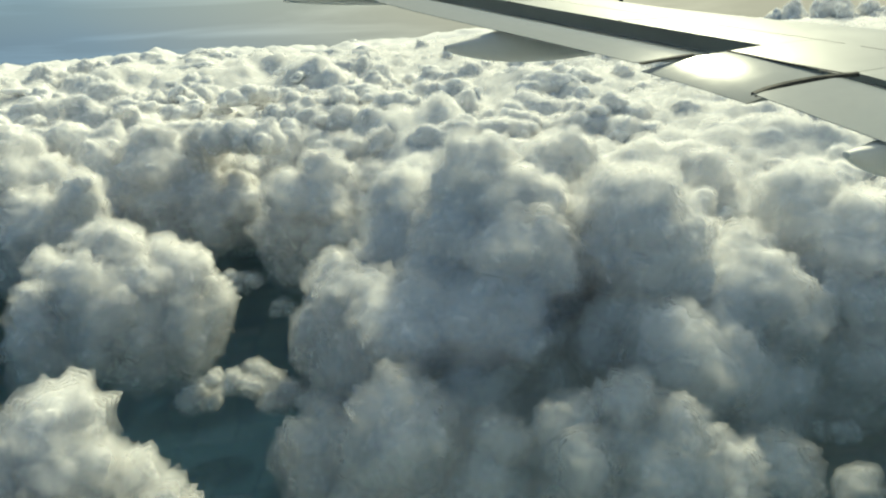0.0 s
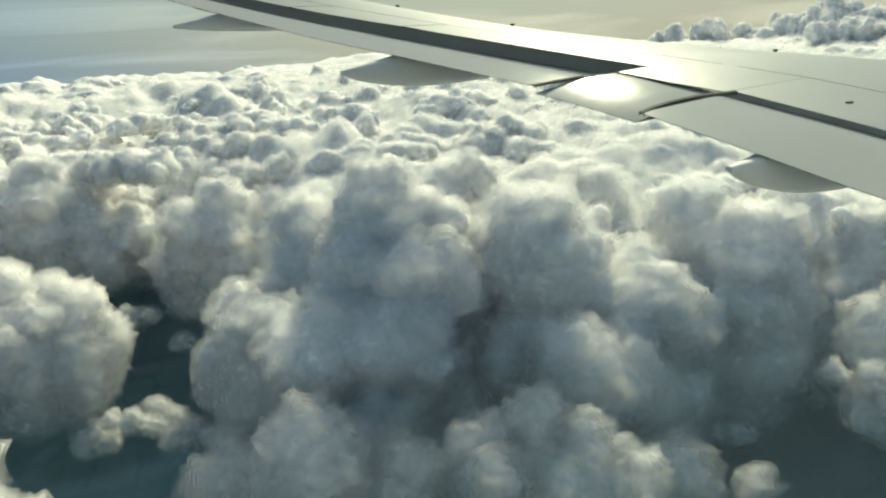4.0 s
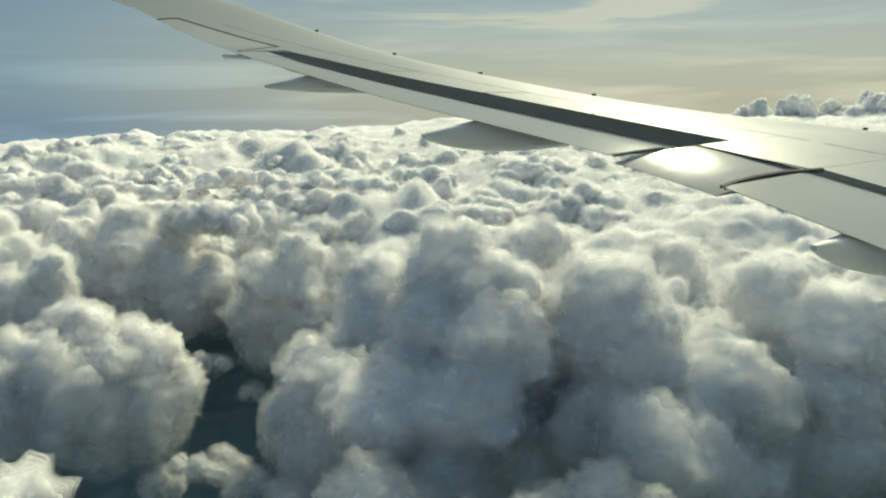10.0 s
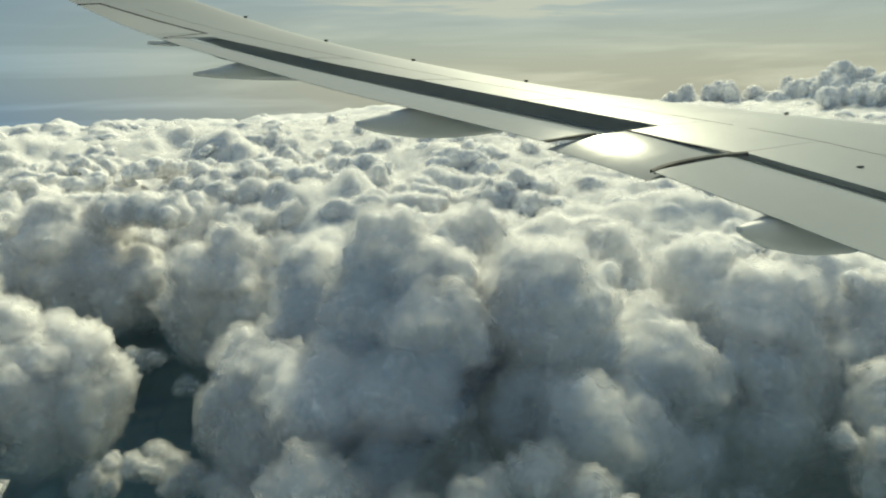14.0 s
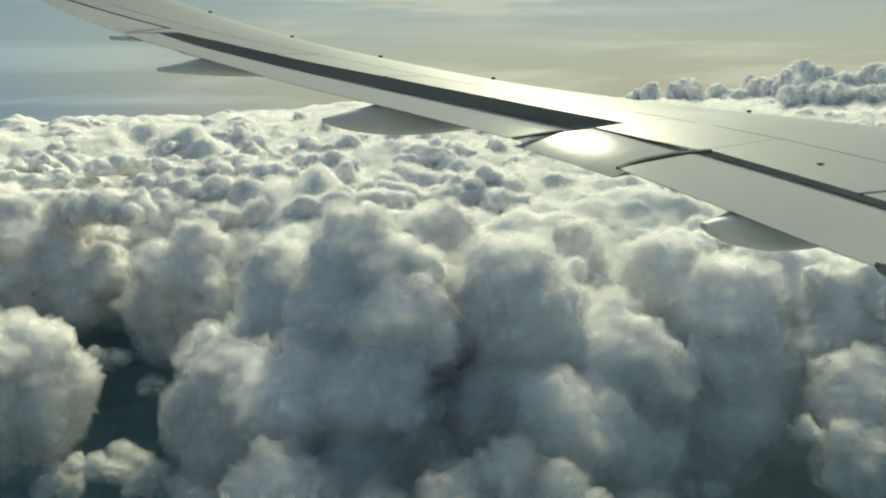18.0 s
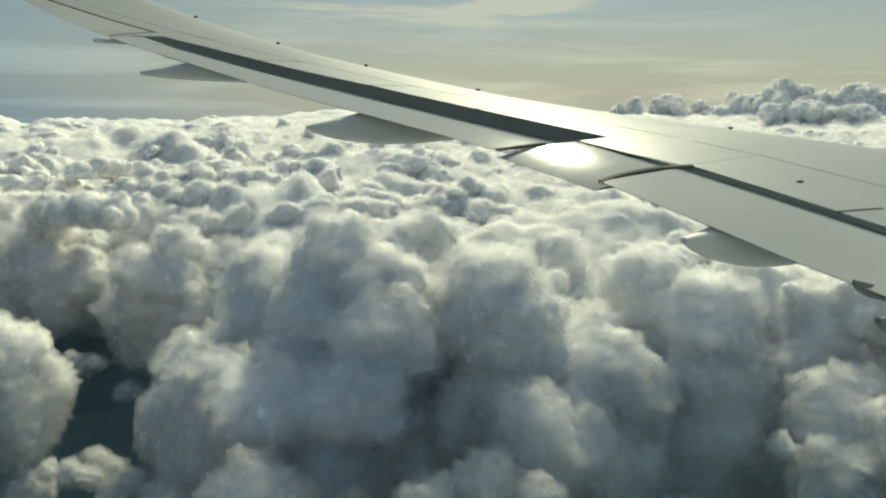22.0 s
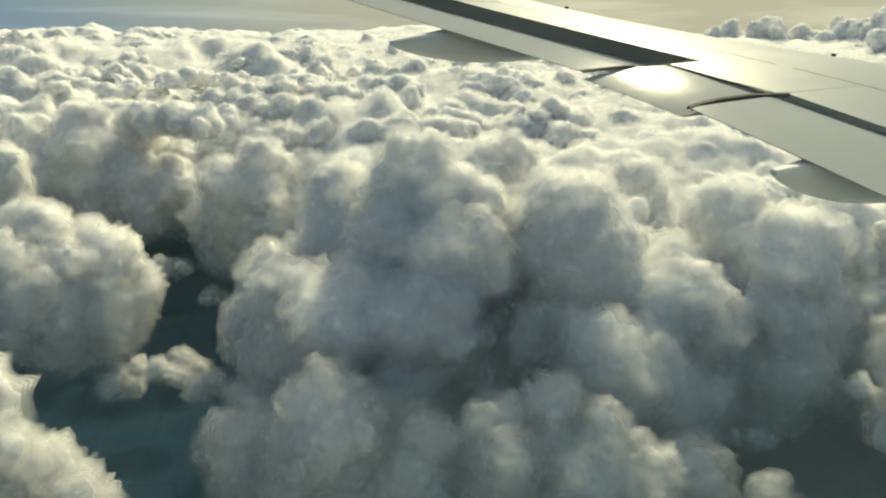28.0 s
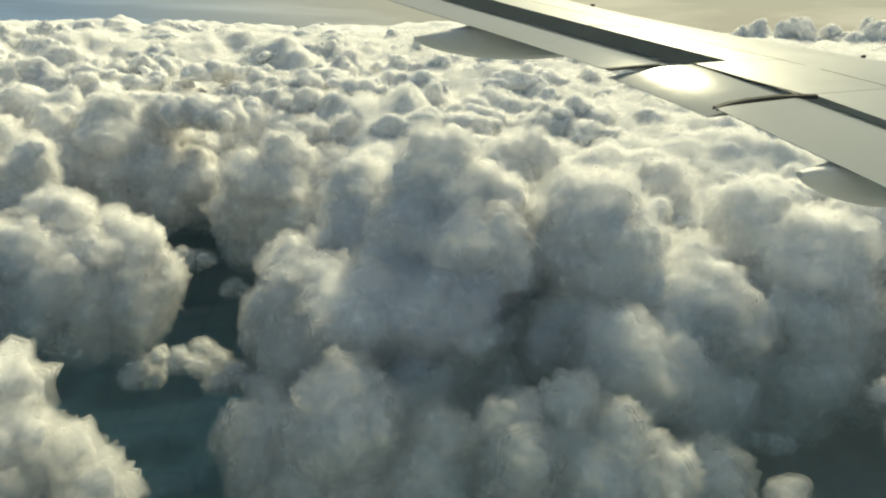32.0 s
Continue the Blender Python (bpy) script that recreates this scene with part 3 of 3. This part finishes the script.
# the great heaps: az, distance, top, half-width, height, grain, towers, length, turn
for k, (az, dist, top, r, h, vox, tw, lg, turn) in enumerate([
    (19.0, 1170, 735, 200, 430, 4.2, 21, 1.15, -15), (31.5, 1150, 690, 180, 390, 4.2, 18, 1.2, -25), (42.0, 1380, 650, 190, 300, 4.4, 17, 1.3, -50), (26.0, 1550, 690, 180, 300, 4.6, 16, 1.3, -25),
    (32.0, 860, 500, 80, 150, 2.6, 15, 1.6, -25), (0.0, 2050, 690, 190, 260, 4.8, 15, 1.2, -10), (-9.0, 2000, 715, 200, 270, 5.0, 15, 1.3, 10), (10.5, 1780, 640, 140, 250, 4.6, 14, 1.3, 10), (14.0, 2200, 680, 150, 230, 5.0, 14, 1.4, 30),
    (13.5, 890, 505, 90, 190, 3.0, 14, 1.5, 10), (-4.5, 1400, 610, 130, 210, 3.8, 15, 1.4, 0), (-11.0, 880, 545, 105, 190, 3.4, 14, 1.3, 0), (49.0, 1500, 610, 150, 230, 4.4, 14, 1.3, -45), (62.0, 1250, 590, 140, 200, 4.4, 14, 1.4, -60), (43.0, 950, 400, 50, 50, 2.6, 8, 1.9, -35),
    (9.0, 1000, 420, 48, 60, 2.4, 9, 1.9, 10), (53.0, 1430, 590, 150, 240, 4.6, 14, 1.4, -50),
    (36.5, 1580, 645, 140, 240, 4.8, 13, 1.4, -40), (13.0, 1960, 655, 130, 240, 4.8, 13, 1.3, 20), (22.5, 840, 465, 60, 110, 2.8, 12, 1.9, -15),
]):
    put_cloud(*cloud_mesh(11 + k, r, h, vox * 1.1, tw, 4, lg, mat=GREAT, shells=5, haze=1.4, fat=1.3 if h > 290 else 1.15), az, dist, top, turn)

# middle distance and far heaps, from a few shapes
SHAPES = [cloud_mesh(60 + k, 100, hh, 5.2, tw, 4, lg, shells=4, haze=0.8) for k, (hh, tw, lg) in enumerate([(80, 8, 1.3), (105, 7, 1.1), (70, 9, 1.6), (90, 8, 1.4), (62, 10, 1.7), (120, 6, 1.0), (75, 11, 1.5), (95, 9, 1.2)])]
FAR = [cloud_mesh(80 + k, 100, hh, 8.5, tw, 4, lg, smooth=3, shells=2, haze=1.3) for k, (hh, tw, lg) in enumerate([(80, 8, 1.3), (105, 7, 1.1), (70, 9, 1.6), (90, 8, 1.4), (62, 10, 1.7), (120, 6, 1.0)])]
BROAD = [cloud_mesh(110 + k, 170, hh, 6.8, tw, 4, lg, shells=4) for k, (hh, tw, lg) in enumerate([(150, 11, 1.4), (190, 9, 1.2), (130, 13, 1.7), (210, 10, 1.1)])]
for k, (az, dist, top, size) in enumerate([
    (14.5, 2200, 725, 1.2), (21.0, 2250, 715, 1.2), (5.0, 2000, 705, 1.0), (-3.0, 3000, 757, 1.7), (2.5, 3000, 752, 1.3), (-9, 2400, 725, 1.7),
    (57, 1500, 640, 1.3), (41.5, 4600, 896, 1.2), (44.5, 4500, 912, 1.5), (47.5, 4550, 918, 1.5),
]):
    put_cloud(*SHAPES[k % 8], az, dist, top, 67 * k, size)
# a row of heaps along the near edge of the layer
for k, az in enumerate((-13.0, -9.0, -5.0, -1.5, 2.0, 5.5, 9.0, 12.5, 16.0)):
    put_cloud(*BROAD[k % 4], az, 2230 + 40 * (k % 3), 655 + 9 * (k % 4), 80 * k, 1.05 + 0.08 * (k % 3), 1.15, wide=1.3)
# the bank of heaps that stands above the horizon ahead
for k, (az, dist, top, r, h, lg, turn) in enumerate([(51.0, 4400, 985, 160, 260, 1.2, -50), (55.0, 4300, 955, 190, 230, 1.5, -50), (60.5, 4200, 950, 210, 230, 1.6, -60), (67.0, 4150, 940, 200, 220, 1.6, -60), (52.0, 3900, 885, 120, 90, 3.0, -50), (49.0, 4450, 915, 150, 170, 1.8, -50), (53.0, 4350, 935, 170, 190, 2.0, -50), (57.5, 4280, 930, 170, 180, 2.0, -55)]):
    put_cloud(*cloud_mesh(90 + k, r, h, 6.5, 16, 4, lg, shells=2, haze=1.6), az, dist, top, turn)
rng = np.random.RandomState(5)


def open_at(az, dist, margin):
    """Whether a gap in the layer lies there."""
    x, y = math.sin(radians(az)) * dist, math.cos(radians(az)) * dist
    return any(math.hypot(x - math.sin(radians(a)) * d, y - math.cos(radians(a)) * d) < w + margin for a, d, w in HOLES)


done = 0
while done < 22:
    az, dist = rng.uniform(-25, 70), 1350 * (2700 / 1350) ** rng.uniform(0, 1)
    size = rng.uniform(0.65, 1.15)
    if open_at(az, dist, 60 * size) or az < 14 and dist < 2100:
        continue
    put_cloud(*BROAD[done % 4], az, dist, float(deck_top(dist)) + rng.uniform(-25, 40), rng.uniform(0, 360), size, rng.uniform(0.8, 1.0), wide=rng.uniform(1.0, 1.4))
    done += 1
done = 0
while done < 36:
    az, dist = rng.uniform(-25, 70), 1250 * (2500 / 1250) ** rng.uniform(0, 1)
    size = rng.uniform(0.6, 1.4) * (0.55 + dist / 3600)
    if open_at(az, dist, 40 * size) or az < 14 and dist < 2100:
        continue
    put_cloud(*SHAPES[rng.randint(8)], az, dist, float(deck_top(dist)) + rng.uniform(-50, 10), rng.uniform(0, 360), size, rng.uniform(0.85, 1.15), wide=rng.uniform(1.0, 1.3))
    done += 1
for k in range(110):
    az, dist = rng.uniform(-28, 75), 2300 * (4700 / 2300) ** rng.uniform(0, 1)
    size = rng.uniform(0.4, 1.1) * (0.7 + dist / 6000)
    put_cloud(*FAR[rng.randint(6)], az, dist, float(deck_top(dist)) + rng.uniform(-25, 30) * (1.5 - dist / 4900), rng.uniform(0, 360), size, rng.uniform(0.6, 1.0), wide=rng.uniform(1.0, 1.5))

for k in range(34):
    az, dist = rng.uniform(-14, 22), 2350 * (4300 / 2350) ** rng.uniform(0, 1)
    put_cloud(*SHAPES[rng.randint(8)], az, dist, float(deck_top(dist)) + rng.uniform(-35, 30) * (1.5 - dist / 4900), rng.uniform(0, 360), rng.uniform(0.6, 1.2) * (0.6 + dist / 6000), rng.uniform(0.9, 1.3))

# a few loose scraps low in the gaps
SCRAPS = [cloud_mesh(130 + k, 38, hh, 2.4, tw, 3, lg, shells=5, haze=0.9) for k, (hh, tw, lg) in enumerate([(26, 7, 1.8), (34, 6, 1.3), (22, 9, 2.4)])]
for k in range(17):
    az, dist = rng.uniform(-8, 8) if k < 10 else rng.uniform(43, 60), rng.uniform(1150, 1800)
    put_cloud(*SCRAPS[k % 3], az, dist, rng.uniform(330, 450), rng.uniform(0, 360), rng.uniform(0.45, 1.1), 1.0, "small white scrap of ragged cloud", rng.uniform(0.9, 1.3))

# ---- the land below ----
LAND = material("farmland", (0.035, 0.06, 0.05), 0.95, 0.0, 0.004, 0.35, 0.0, 0.0, 0.2, 9.0)
bm = bmesh.new()
bmesh.ops.create_circle(bm, cap_ends=True, segments=96, radius=4950)
me = bpy.data.meshes.new("ground")
bm.to_mesh(me)
bm.free()
me.materials.append(LAND)
tagged(new("ground", me), "dark green farmland far below the clouds", "ground", kind="structure")

FIELDS = bpy.data.materials.new("fields")
FIELDS.use_nodes = True
ft = FIELDS.node_tree
rnd = node(ft, "ShaderNodeNewGeometry").outputs["Random Per Island"]
tone = ramp(ft, rnd, [(0.0, (0.025, 0.055, 0.03)), (0.35, (0.04, 0.08, 0.04)), (0.6, (0.055, 0.10, 0.05)), (0.85, (0.07, 0.09, 0.055)), (0.96, (0.10, 0.085, 0.06)), (1.0, (0.06, 0.10, 0.05))])
fn = node(ft, "ShaderNodeTexNoise", {0: node(ft, "ShaderNodeTexCoord").outputs["Object"], "Scale": 0.05, "Detail": 4.0}).outputs[0]
fk = node(ft, "ShaderNodeMapRange", {0: fn, 1: 0.3, 2: 0.7, 3: 1.3, 4: 2.1}).outputs[0]
ft.links.new(node(ft, "ShaderNodeVectorMath", {0: tone, "Scale": fk}, operation="SCALE").outputs[0], ft.nodes["Principled BSDF"].inputs["Base Color"])
ft.nodes["Principled BSDF"].inputs["Roughness"].default_value = 1.0


def field_mosaic(cell, half):
    """Crooked fields with dark hedges between them, over the land ahead."""
    rng = np.random.RandomState(3)
    n = int(half / cell)
    gx, gy = np.meshgrid(np.arange(-n // 2, n + 1), np.arange(1, n + 1))
    px = gx * cell * 1.3 + rng.uniform(-0.33, 0.33, gx.shape) * cell + 0.25 * gy * cell
    py = gy * cell + rng.uniform(-0.33, 0.33, gx.shape) * cell
    v, f = [], []
    for i in range(gx.shape[0] - 1):
        for j in range(gx.shape[1] - 1):
            if rng.uniform() < 0.12:
                continue
            q = np.array([[px[a, b], py[a, b]] for a, b in ((i, j), (i, j + 1), (i + 1, j + 1), (i + 1, j))])
            q = q.mean(0) + (q - q.mean(0)) * 0.93
            f.append([len(v) + k for k in range(4)])
            v += [(*p, 0.0) for p in q]
    return v, f


fields = mesh_object("fields", *field_mosaic(74, 4000), FIELDS, False)
fields.location.z = 0.6
tagged(fields, "patchwork of dim green and brown fields with hedges", "fields", kind="stuff")

# stacked tinted sheets: imitated haze below, painted shade at cloud height
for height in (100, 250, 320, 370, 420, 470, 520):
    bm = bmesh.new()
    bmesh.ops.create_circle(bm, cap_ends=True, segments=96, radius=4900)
    me = bpy.data.meshes.new("haze_tint_sheet")
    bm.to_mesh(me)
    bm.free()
    me.materials.append(HAZE_TINT if height < 300 else MIST_SHADE)
    tagged(new("haze_tint_sheet", me), "flat tinted sheet imitating blue haze and dimming low cloud", "haze", kind="stuff").location.z = height
